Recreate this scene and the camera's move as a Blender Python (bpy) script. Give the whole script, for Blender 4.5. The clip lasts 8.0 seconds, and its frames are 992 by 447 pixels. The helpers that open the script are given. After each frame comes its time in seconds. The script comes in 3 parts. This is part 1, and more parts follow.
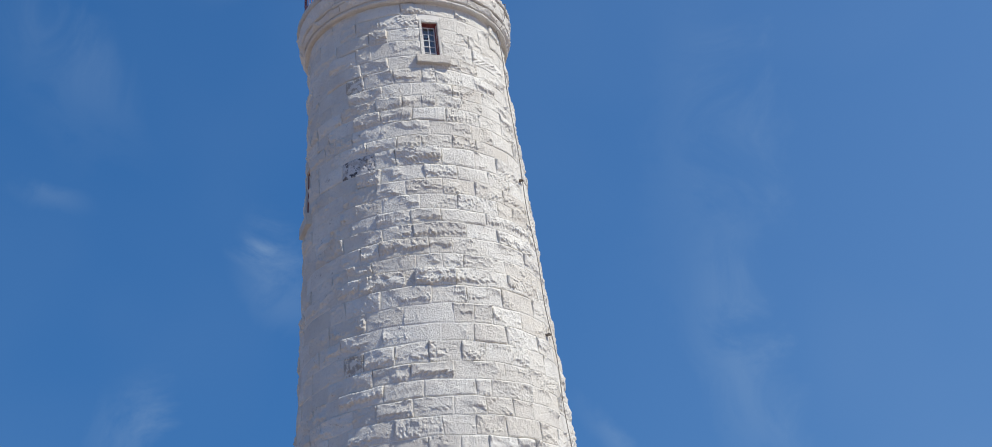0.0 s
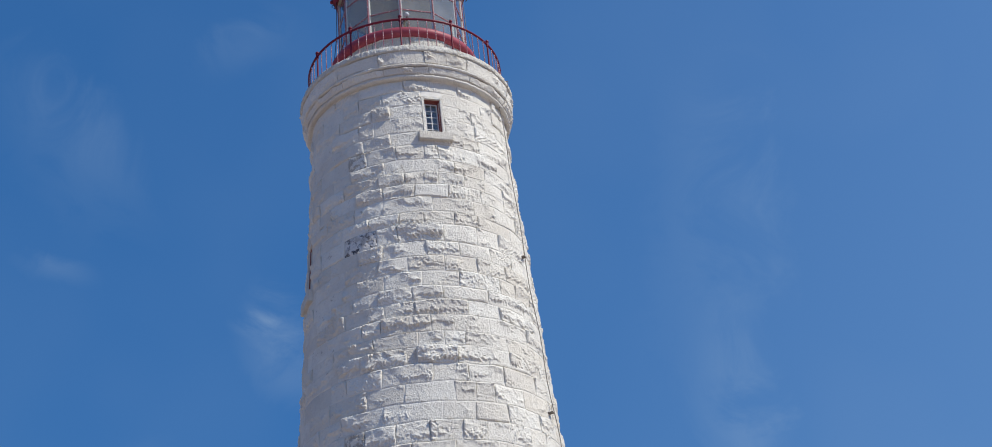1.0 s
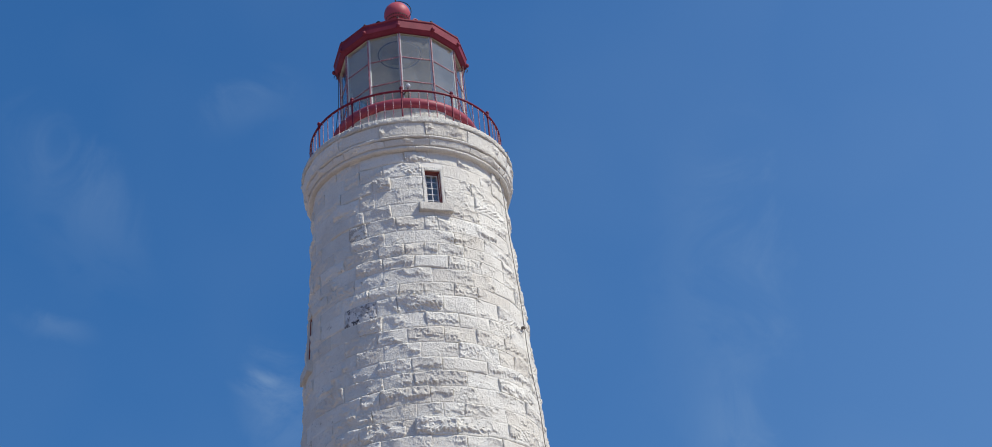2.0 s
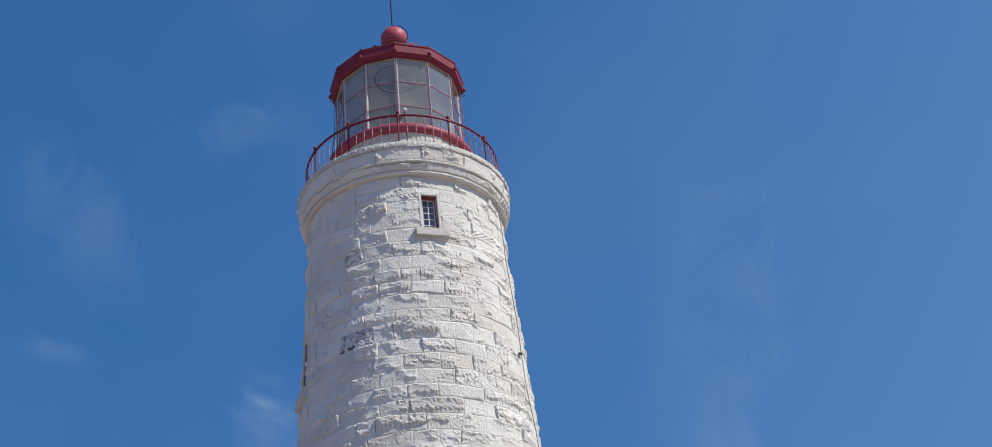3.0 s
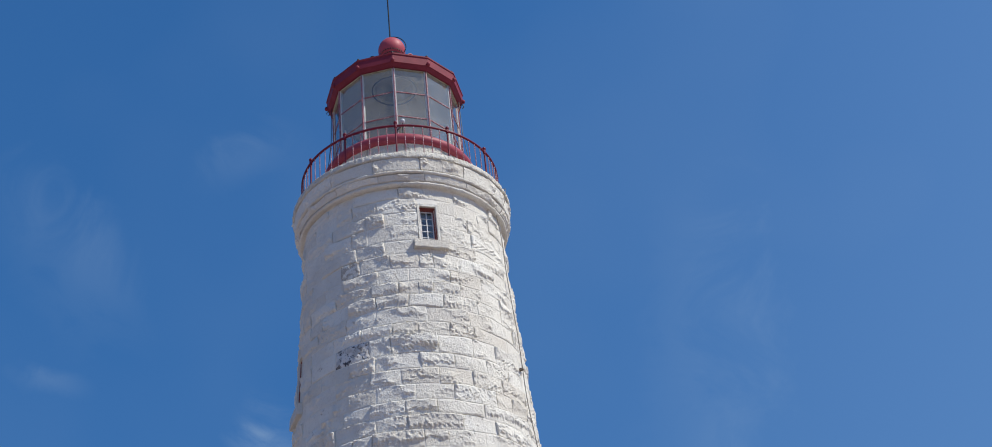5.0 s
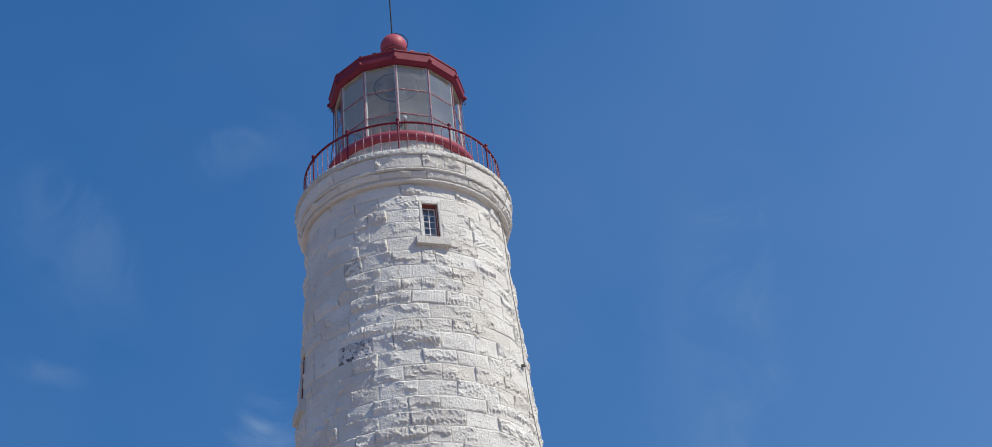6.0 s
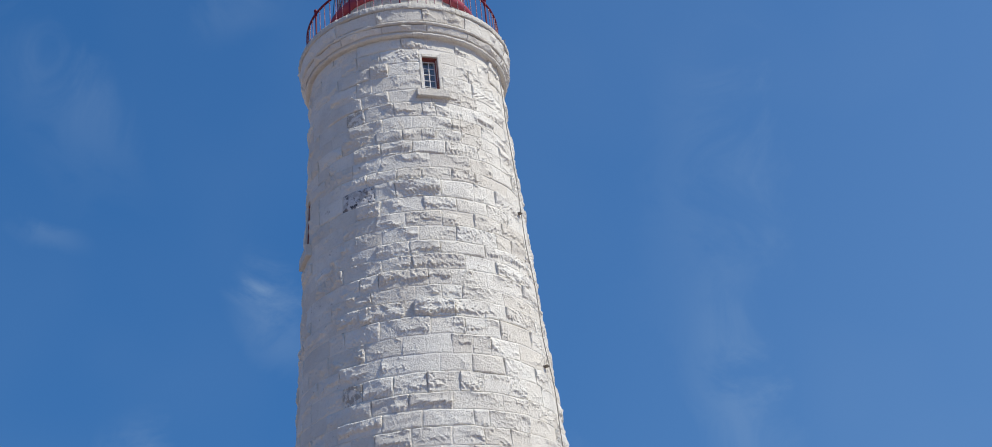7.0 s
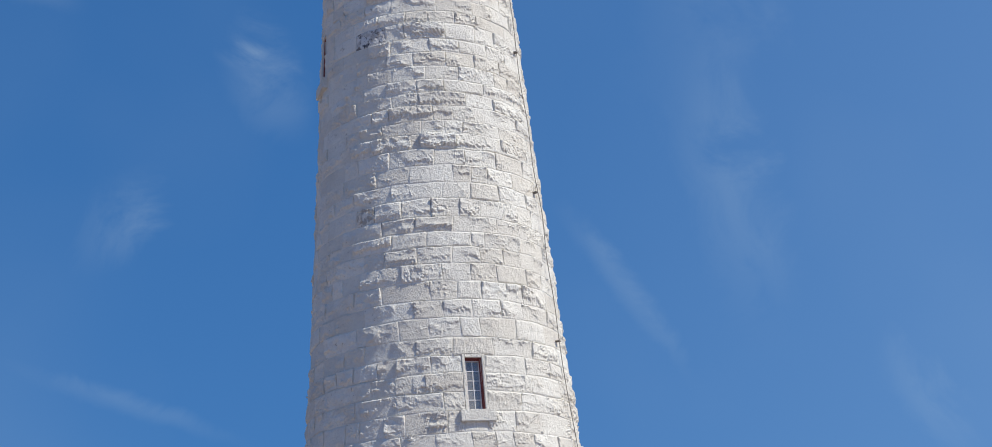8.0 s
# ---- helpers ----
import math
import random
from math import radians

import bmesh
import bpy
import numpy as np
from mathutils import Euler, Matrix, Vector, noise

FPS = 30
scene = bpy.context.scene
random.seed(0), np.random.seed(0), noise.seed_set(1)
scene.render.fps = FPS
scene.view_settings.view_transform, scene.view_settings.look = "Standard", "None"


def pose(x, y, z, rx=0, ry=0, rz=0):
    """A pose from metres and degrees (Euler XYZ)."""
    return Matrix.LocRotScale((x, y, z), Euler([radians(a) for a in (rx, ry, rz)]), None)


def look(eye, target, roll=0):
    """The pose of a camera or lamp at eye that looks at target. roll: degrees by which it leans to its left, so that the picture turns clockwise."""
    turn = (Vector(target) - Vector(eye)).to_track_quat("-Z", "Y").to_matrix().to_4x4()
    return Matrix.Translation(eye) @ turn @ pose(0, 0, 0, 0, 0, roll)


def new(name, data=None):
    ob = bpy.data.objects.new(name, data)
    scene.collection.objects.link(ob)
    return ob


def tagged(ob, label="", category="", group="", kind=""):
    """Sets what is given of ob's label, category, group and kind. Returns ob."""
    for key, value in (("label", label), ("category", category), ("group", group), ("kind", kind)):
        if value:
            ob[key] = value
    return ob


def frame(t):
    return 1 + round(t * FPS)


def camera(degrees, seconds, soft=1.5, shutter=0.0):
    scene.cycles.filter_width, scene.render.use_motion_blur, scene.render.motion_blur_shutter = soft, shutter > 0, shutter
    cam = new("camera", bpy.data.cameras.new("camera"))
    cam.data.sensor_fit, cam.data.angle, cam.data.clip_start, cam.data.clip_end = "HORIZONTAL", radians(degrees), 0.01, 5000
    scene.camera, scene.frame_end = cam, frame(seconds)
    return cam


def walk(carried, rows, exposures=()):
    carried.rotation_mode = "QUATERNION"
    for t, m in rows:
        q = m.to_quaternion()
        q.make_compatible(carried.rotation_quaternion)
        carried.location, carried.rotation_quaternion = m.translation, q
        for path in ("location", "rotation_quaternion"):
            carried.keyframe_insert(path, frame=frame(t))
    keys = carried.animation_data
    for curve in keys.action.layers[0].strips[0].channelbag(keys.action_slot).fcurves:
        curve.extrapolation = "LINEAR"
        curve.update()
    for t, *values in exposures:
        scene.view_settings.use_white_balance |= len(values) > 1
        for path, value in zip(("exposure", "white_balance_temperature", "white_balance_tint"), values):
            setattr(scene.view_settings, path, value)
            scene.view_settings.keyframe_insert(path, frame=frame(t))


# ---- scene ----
cam = camera(40.0, 8.0, soft=0.9)
PATH = [
    (0.0, (-0.236, -34.103, -2.308), (0.392, -25.221, 2.242), -5.92),
    (0.5, (-0.200, -34.196, -2.222), (0.429, -25.438, 2.563), -5.96),
    (0.7, (-0.191, -34.151, -2.187), (0.442, -25.429, 2.663), -5.99),
    (1.0, (-0.178, -34.054, -2.136), (0.458, -25.424, 2.877), -6.00),
    (1.2, (-0.170, -34.208, -2.101), (0.471, -25.623, 2.987), -5.97),
    (1.5, (-0.164, -34.432, -2.049), (0.484, -25.937, 3.187), -5.93),
    (1.7, (-0.153, -34.393, -2.015), (0.496, -25.951, 3.306), -5.92),
    (2.8, (-0.115, -34.244, -1.825), (0.569, -25.900, 3.644), -6.07),
    (3.0, (-0.107, -34.196, -1.791), (0.581, -25.888, 3.734), -6.09),
    (3.5, (-0.088, -34.200, -1.704), (0.605, -25.946, 3.899), -6.06),
    (4.0, (-0.084, -33.447, -1.618), (0.621, -25.264, 4.087), -6.22),
    (4.5, (-0.086, -33.001, -1.618), (0.628, -24.839, 4.116), -6.30),
    (4.7, (-0.101, -33.036, -1.618), (0.614, -24.859, 4.094), -6.28),
    (5.8, (-0.187, -33.220, -1.618), (0.528, -25.026, 4.070), -6.26),
    (6.0, (-0.203, -33.255, -1.618), (0.513, -25.043, 4.044), -6.25),
    (6.2, (-0.220, -33.244, -1.823), (0.480, -24.990, 3.779), -6.16),
    (6.5, (-0.244, -33.319, -2.131), (0.440, -24.895, 3.214), -6.07),
    (6.8, (-0.277, -33.825, -2.438), (0.396, -25.217, 2.607), -5.90),
    (7.0, (-0.302, -34.224, -2.644), (0.364, -25.485, 2.172), -5.78),
    (7.2, (-0.336, -35.051, -2.849), (0.313, -26.126, 1.614), -5.50),
    (7.5, (-0.391, -36.373, -3.156), (0.227, -27.219, 0.822), -5.07),
    (7.8, (-0.471, -38.028, -2.992), (0.141, -28.705, 0.572), -4.58),
    (8.0, (-0.523, -39.105, -2.883), (0.084, -29.675, 0.388), -4.26),
]
walk(cam, [(t, look(eye, target, roll)) for t, eye, target, roll in PATH], exposures=[(0.0, 0.12), (8.0, 0.12)])

# ---- world and sun ----
SUN_AZ, SUN_EL = 64.0, 51.0  # from -y towards +x, and above the horizon
SUN_DIR = Vector((math.sin(radians(SUN_AZ)) * math.cos(radians(SUN_EL)), -math.cos(radians(SUN_AZ)) * math.cos(radians(SUN_EL)), math.sin(radians(SUN_EL))))
world = bpy.data.worlds.new("world")
scene.world = world
world.use_nodes = True
wn, wl = world.node_tree.nodes, world.node_tree.links
sky = wn.new("ShaderNodeTexSky")
sky.sky_type, sky.sun_disc = "NISHITA", False
sky.sun_elevation, sky.sun_rotation = radians(SUN_EL), math.atan2(SUN_DIR.x, SUN_DIR.y)
sky.air_density, sky.dust_density, sky.ozone_density = 1.0, 0.3, 3.0
lookup = wn.new("ShaderNodeMapping")  # a clear, even sky: little change from zenith to horizon
lookup.vector_type = "POINT"
lookup.inputs["Location"].default_value, lookup.inputs["Scale"].default_value = (0.0, 0.0, 0.335), (1.0, 1.0, 0.40)
tone = wn.new("ShaderNodeHueSaturation")
tone.inputs["Saturation"].default_value, tone.inputs["Hue"].default_value = 1.31, 0.507
wl.new(sky.outputs[0], tone.inputs["Color"])
coord = wn.new("ShaderNodeTexCoord")
wl.new(coord.outputs["Generated"], lookup.inputs["Vector"])
wl.new(lookup.outputs["Vector"], sky.inputs["Vector"])


def wmath(op, a, b=None, c=None):
    n = wn.new("ShaderNodeMath")
    n.operation = op
    for k, v in enumerate((a, b, c)):
        if v is None:
            continue
        if isinstance(v, (int, float)):
            n.inputs[k].default_value = v
        else:
            wl.new(v, n.inputs[k])
    return n.outputs[0]


def wdot(axis):
    n = wn.new("ShaderNodeVectorMath")
    n.operation = "DOT_PRODUCT"
    wl.new(coord.outputs["Generated"], n.inputs[0])
    n.inputs[1].default_value = axis
    return n.outputs["Value"]


fleece = wn.new("ShaderNodeTexNoise")
fleece.inputs["Scale"].default_value, fleece.inputs["Detail"].default_value, fleece.inputs["Roughness"].default_value = 14.0, 8.0, 0.62
fleece.inputs["Distortion"].default_value = 0.8
wl.new(coord.outputs["Generated"], fleece.inputs["Vector"])
broad = wn.new("ShaderNodeTexNoise")
broad.inputs["Scale"].default_value, broad.inputs["Detail"].default_value = 3.0, 3.0
wl.new(coord.outputs["Generated"], broad.inputs["Vector"])


def wisp(a, b, width, strength, rough=1.0):
    """A thin streak of high cloud between two directions of the sky."""
    a, b = Vector(a).normalized(), Vector(b).normalized()
    mid = ((a + b) / 2).normalized()
    along = (b - a) - mid * (b - a).dot(mid)
    half = along.length / 2 + width
    along.normalize()
    across = mid.cross(along)
    warp = wmath("MULTIPLY", wmath("SUBTRACT", fleece.outputs["Fac"], 0.5), width * 2.2 * rough)
    u = wmath("DIVIDE", wmath("ADD", wdot(along), warp), half)
    v = wmath("DIVIDE", wmath("ADD", wdot(across), warp), width)
    d = wmath("ADD", wmath("MULTIPLY", u, u), wmath("MULTIPLY", v, v))
    soft = wmath("MAXIMUM", wmath("SUBTRACT", 1.0, d), 0.0)
    front = wmath("GREATER_THAN", wdot(mid), 0.0)
    tex = wmath("MULTIPLY_ADD", fleece.outputs["Fac"], 2.6, -0.8)
    return wmath("MULTIPLY", wmath("MULTIPLY", wmath("MULTIPLY", soft, soft), front), wmath("MULTIPLY", wmath("MAXIMUM", tex, 0.0), strength))


WISPS = [
    ((-0.1054, 0.8845, 0.4426), (-0.0911, 0.9024, 0.4091), 0.0351, 0.22, 0.6),
    ((-0.1261, 0.881, 0.444), (-0.0978, 0.8859, 0.4414), 0.0123, 0.20, 0.6),
    ((0.1045, 0.9351, 0.3386), (0.2013, 0.9584, 0.2022), 0.0140, 0.12),
    ((0.2112, 0.895, 0.3929), (0.2484, 0.9324, 0.2624), 0.0439, 0.13),
    ((0.216, 0.8033, 0.5551), (0.2165, 0.9, 0.3782), 0.0615, 0.07),
    ((-0.1984, 0.9143, 0.3532), (-0.2221, 0.9225, 0.3158), 0.0264, 0.13),
    ((-0.2841, 0.929, 0.2371), (-0.1219, 0.976, 0.1805), 0.0105, 0.10),
    ((-0.1389, 0.7822, 0.6074), (-0.0799, 0.7768, 0.6247), 0.0264, 0.1),
    ((-0.2696, 0.834, 0.4815), (-0.2254, 0.8526, 0.4715), 0.0141, 0.09),
    ((0.3338, 0.9209, 0.2014), (0.3667, 0.9195, 0.1414), 0.0264, 0.12),
    ((-0.2615, 0.7709, 0.5808), (-0.2, 0.835, 0.5126), 0.0439, 0.08),
]
total = None
for streak in WISPS:
    total = wisp(*streak) if total is None else wmath("ADD", total, wisp(*streak))
thin = wmath("MULTIPLY", wmath("MAXIMUM", wmath("SUBTRACT", broad.outputs["Fac"], 0.5), 0.0), 0.18)
haze_side = wmath("MULTIPLY", wmath("MAXIMUM", wmath("ADD", wdot((0.9397, 0.342, 0.0)), -0.30), 0.0), 0.22)  # thin haze towards the sun's side
veil = wmath("ADD", thin, haze_side)
cloud = wn.new("ShaderNodeMix")
cloud.data_type = "RGBA"
wl.new(wmath("MINIMUM", wmath("ADD", total, veil), 0.8), cloud.inputs["Factor"])
tint = wn.new("ShaderNodeMix")
tint.data_type, tint.blend_type = "RGBA", "MULTIPLY"
tint.inputs["Factor"].default_value, tint.inputs["B"].default_value = 1.0, (1.0, 1.02, 0.955, 1)
wl.new(tone.outputs["Color"], tint.inputs["A"])
wl.new(tint.outputs["Result"], cloud.inputs["A"])
cloud.inputs["B"].default_value = (3.7, 4.7, 5.4, 1)
wl.new(cloud.outputs["Result"], wn["Background"].inputs["Color"])
wn["Background"].inputs["Strength"].default_value = 0.128

sun = new("sun", bpy.data.lights.new("sun", "SUN"))
sun.data.energy, sun.data.angle, sun.data.color = 4.35, radians(0.53), (1.0, 0.945, 0.84)
sun.matrix_world = look(SUN_DIR * 80, (0, 0, 0))


# ---- materials ----
def material(name):
    m = bpy.data.materials.new(name)
    m.use_nodes = True
    return m, m.node_tree.nodes, m.node_tree.links, m.node_tree.nodes["Principled BSDF"]


def noise_node(n, l, scale, detail=5.0, rough=0.55, distortion=0.0, stretch=None):
    tc = n.new("ShaderNodeTexCoord")
    tex = n.new("ShaderNodeTexNoise")
    tex.inputs["Scale"].default_value, tex.inputs["Detail"].default_value = scale, detail
    tex.inputs["Roughness"].default_value, tex.inputs["Distortion"].default_value = rough, distortion
    if stretch:
        mp = n.new("ShaderNodeMapping")
        mp.inputs["Scale"].default_value = stretch
        l.new(tc.outputs["Object"], mp.inputs["Vector"])
        l.new(mp.outputs["Vector"], tex.inputs["Vector"])
    else:
        l.new(tc.outputs["Object"], tex.inputs["Vector"])
    return tex.outputs["Fac"]


def ramp(n, l, fac, stops):
    r = n.new("ShaderNodeValToRGB")
    while len(r.color_ramp.elements) < len(stops):
        r.color_ramp.elements.new(0.5)
    for e, (p, c) in zip(r.color_ramp.elements, stops):
        e.position, e.color = p, (*c, 1) if len(c) == 3 else (c[0], c[0], c[0], 1)
    l.new(fac, r.inputs["Fac"])
    return r.outputs["Color"]


def mix(n, l, fac, a, b, blend="MIX"):
    m = n.new("ShaderNodeMix")
    m.data_type, m.blend_type = "RGBA", blend
    for key, v in (("Factor", fac), ("A", a), ("B", b)):
        if isinstance(v, (int, float)):
            m.inputs[key].default_value = v
        elif isinstance(v, tuple):
            m.inputs[key].default_value = (*v, 1)
        else:
            l.new(v, m.inputs[key])
    return m.outputs["Result"]


def bump(n, l, p, height, strength, distance):
    b = n.new("ShaderNodeBump")
    b.inputs["Strength"].default_value, b.inputs["Distance"].default_value = strength, distance
    l.new(height, b.inputs["Height"])
    l.new(b.outputs["Normal"], p.inputs["Normal"])


def white_stone(name, by_island=False, peel=0.66, grain=1.0):
    """White limewash over rough limestone: greyed, worn through in small patches."""
    m, n, l, p = material(name)
    if by_island:
        rnd = n.new("ShaderNodeNewGeometry").outputs["Random Per Island"]
    else:
        rnd = n.new("ShaderNodeObjectInfo").outputs["Random"]
    paint = ramp(n, l, rnd, [(0.0, (0.70, 0.66, 0.575)), (0.45, (0.75, 0.72, 0.64)), (1.0, (0.80, 0.78, 0.705))])
    soil = noise_node(n, l, 1.1, 6, 0.6)
    c = mix(n, l, ramp(n, l, soil, [(0.44, (0.0,)), (0.74, (0.45,))]), paint, (0.54, 0.50, 0.44))
    fine = noise_node(n, l, 14.0, 7, 0.68)
    c = mix(n, l, ramp(n, l, fine, [(0.30, (0.32,)), (0.48, (0.0,))]), c, (0.46, 0.42, 0.37))
    worn = noise_node(n, l, 5.5, 8, 0.72, 0.5)
    shift = n.new("ShaderNodeMath")
    shift.operation = "MULTIPLY_ADD"
    l.new(rnd, shift.inputs[0])
    shift.inputs[1].default_value = 0.05
    l.new(worn, shift.inputs[2])
    c = mix(n, l, ramp(n, l, shift.outputs[0], [(peel, (0.0,)), (peel + 0.05, (0.8,))]), c, (0.36, 0.32, 0.265))
    l.new(c, p.inputs["Base Color"])
    p.inputs["Roughness"].default_value = 0.88
    p.inputs["Specular IOR Level"].default_value = 0.25
    rough = mix(n, l, 0.4, noise_node(n, l, 11.0, 8, 0.72), noise_node(n, l, 30.0, 6, 0.7))
    bump(n, l, p, rough, grain, 0.068 * grain)
    return m


STONE = white_stone("limewashed_stone")
STONE_JOINED = white_stone("limewashed_stone_far", by_island=True)
WEATHERED = white_stone("weathered_gallery_stone", peel=0.645, grain=1.3)
DRESSED = white_stone("limewashed_dressed_stone", peel=0.69, grain=1.1)


def flaking():
    m, n, l, p = material("flaking_stone")
    c = mix(n, l, ramp(n, l, noise_node(n, l, 7.5, 6, 0.7, 0.8), [(0.53, (0.0,)), (0.57, (1.0,))]), (0.66, 0.64, 0.60), (0.055, 0.055, 0.065))
    c = mix(n, l, ramp(n, l, noise_node(n, l, 4.0, 5, 0.6), [(0.5, (0.0,)), (0.6, (0.6,))]), c, (0.36, 0.33, 0.29))
    l.new(c, p.inputs["Base Color"])
    p.inputs["Roughness"].default_value = 0.9
    bump(n, l, p, noise_node(n, l, 22.0, 6, 0.7), 0.7, 0.04)
    return m


def mortar():
    m, n, l, p = material("limewashed_mortar")
    c = ramp(n, l, noise_node(n, l, 3.0, 6, 0.65), [(0.3, (0.68, 0.645, 0.575)), (0.6, (0.78, 0.755, 0.69))])
    l.new(c, p.inputs["Base Color"])
    p.inputs["Roughness"].default_value = 0.92
    bump(n, l, p, noise_node(n, l, 30.0, 6, 0.7), 0.5, 0.02)
    return m


def paint(name, base, faded, rust=None, gloss=0.45, scale=6.0, flake=0.60):
    m, n, l, p = material(name)
    c = mix(n, l, ramp(n, l, noise_node(n, l, scale, 5, 0.6), [(0.35, (0.0,)), (0.7, (1.0,))]), base, faded)
    if rust:
        c = mix(n, l, ramp(n, l, noise_node(n, l, scale * 4, 6, 0.7), [(flake, (0.0,)), (flake + 0.06, (0.9,))]), c, rust)
    l.new(c, p.inputs["Base Color"])
    p.inputs["Roughness"].default_value = gloss
    p.inputs["Specular IOR Level"].default_value = 0.2
    bump(n, l, p, noise_node(n, l, 40.0, 4), 0.15, 0.01)
    return m


MORTAR = mortar()
FLAKING = flaking()
RED = paint("red_rail_paint", (0.13, 0.006, 0.021), (0.16, 0.012, 0.028), (0.12, 0.02, 0.02), 0.4, 9.0)
RED_ROOF = paint("red_roof_paint", (0.165, 0.020, 0.036), (0.225, 0.030, 0.050), None, 0.6, 2.5)
RED_FADED = paint("faded_red_paint", (0.28, 0.047, 0.07), (0.34, 0.075, 0.098), None, 0.5, 2.0)
RED_FLAKED = paint("flaking_red_paint", (0.20, 0.03, 0.05), (0.36, 0.16, 0.18), (0.66, 0.60, 0.60), 0.6, 10.0, 0.53)
RED_FRAME = paint("red_window_paint", (0.20, 0.055, 0.05), (0.28, 0.10, 0.085), None, 0.6, 8.0)
WHITE = paint("white_joinery_paint", (0.70, 0.70, 0.69), (0.60, 0.60, 0.58), None, 0.5, 8.0)
RED_BALL = paint("faded_red_ball_paint", (0.36, 0.058, 0.082), (0.42, 0.09, 0.11), None, 0.5, 2.0)
BARE = white_stone("bare_beige_stone", peel=0.53)
LINING = paint("grey_lantern_lining", (0.50, 0.455, 0.37), (0.44, 0.40, 0.325), (0.30, 0.26, 0.21), 0.8, 3.0)
BLACK = paint("black_cable", (0.006, 0.008, 0.014), (0.010, 0.012, 0.018), None, 0.7, 12.0)
DARK = paint("dark_iron", (0.035, 0.03, 0.03), (0.07, 0.055, 0.05), None, 0.55, 10.0)
COPPER = paint("weathered_conductor", (0.16, 0.14, 0.12), (0.24, 0.22, 0.19), None, 0.7, 14.0)
GLOBE = paint("white_plastic", (0.52, 0.55, 0.56), (0.46, 0.48, 0.50), None, 0.3, 9.0)


def glass(name, dirt_or_reflection, tint):
    m, n, l, p = material(name)
    n.remove(p)
    clear, gloss, film = n.new("ShaderNodeBsdfTransparent"), n.new("ShaderNodeBsdfGlossy"), n.new("ShaderNodeBsdfDiffuse")
    clear.inputs["Color"].default_value = (*tint, 1)
    gloss.inputs["Roughness"].default_value = 0.03
    film.inputs["Color"].default_value = (0.72, 0.71, 0.68, 1)
    facing = n.new("ShaderNodeLayerWeight")
    fres = n.new("ShaderNodeMath")
    fres.operation = "POWER"
    l.new(facing.outputs["Facing"], fres.inputs[0])
    fres.inputs[1].default_value = 3.0
    floor = n.new("ShaderNodeMath")
    floor.operation = "ADD"
    l.new(fres.outputs[0], floor.inputs[0])
    floor.inputs[1].default_value = 0.07
    a, b = n.new("ShaderNodeMixShader"), n.new("ShaderNodeMixShader")
    haze = ramp(n, l, noise_node(n, l, 2.2, 5, 0.6), [(0.3, (dirt_or_reflection * 0.6,)), (0.75, (dirt_or_reflection * 1.7,))])
    l.new(haze, a.inputs[0])
    l.new(clear.outputs[0], a.inputs[1])
    l.new(film.outputs[0], a.inputs[2])
    l.new(floor.outputs[0], b.inputs[0])
    l.new(a.outputs[0], b.inputs[1])
    l.new(gloss.outputs[0], b.inputs[2])
    l.new(b.outputs[0], n["Material Output"].inputs["Surface"])
    return m


LANTERN_GLASS = glass("salt_hazed_glass", 0.085, (0.84, 0.87, 0.83))
WINDOW_GLASS = glass("window_glass", 0.02, (0.75, 0.80, 0.83))
# Stronger whitish film paints in the bright reflection of the lower window.
PALE_GLASS = glass("pale_reflecting_window_glass", 0.2, (0.75, 0.80, 0.83))


def ground_material():
    m, n, l, p = material("bounce_toned_ground")
    # Unseen surface: warm tones set for the light it throws onto the shaded wall.
    c = mix(n, l, ramp(n, l, noise_node(n, l, 0.12, 6, 0.6), [(0.4, (0.0,)), (0.6, (1.0,))]), (0.35, 0.28, 0.26), (0.27, 0.215, 0.195))
    c = mix(n, l, ramp(n, l, noise_node(n, l, 6.0, 6, 0.7), [(0.3, (0.6,)), (0.6, (0.0,))]), c, (0.22, 0.18, 0.14))
    l.new(c, p.inputs["Base Color"])
    p.inputs["Roughness"].default_value = 0.95
    bump(n, l, p, noise_node(n, l, 12.0, 6, 0.7), 0.6, 0.05)
    return m


# ---- mesh helpers ----
def part(name, data, mat, parent, label="", kind=""):
    """Links a bmesh, or a (verts, faces) pair, as one mesh object under parent."""
    me = bpy.data.meshes.new(name)
    if isinstance(data, bmesh.types.BMesh):
        bmesh.ops.recalc_face_normals(data, faces=data.faces[:])
        data.to_mesh(me)
        data.free()
    elif isinstance(data, bpy.types.Mesh):
        me = data
    else:
        me.from_pydata(data[0], [], data[1])
    if not me.materials:
        me.materials.append(mat)
    ob = new(name, me)
    ob.parent = parent
    return tagged(ob, label, kind=kind)


def smooth(ob, degrees=40):
    ob.data.shade_smooth()
    ob.data.set_sharp_from_angle(angle=radians(degrees))
    return ob


def box(bm, x0, x1, y0, y1, z0, z1, bevel=0.0, m=None):
    made = bmesh.ops.create_cube(bm, size=1.0, matrix=Matrix.LocRotScale(((x0 + x1) / 2, (y0 + y1) / 2, (z0 + z1) / 2), None, (x1 - x0, y1 - y0, z1 - z0)))["verts"]
    if bevel:
        edges = list({e for v in made for e in v.link_edges})
        made = list({v for f in bmesh.ops.bevel(bm, geom=edges, offset=bevel, segments=2, affect="EDGES")["faces"] for v in f.verts} | {v for v in made if v.is_valid})
    if m:
        bmesh.ops.transform(bm, matrix=m, verts=made)
    return bm


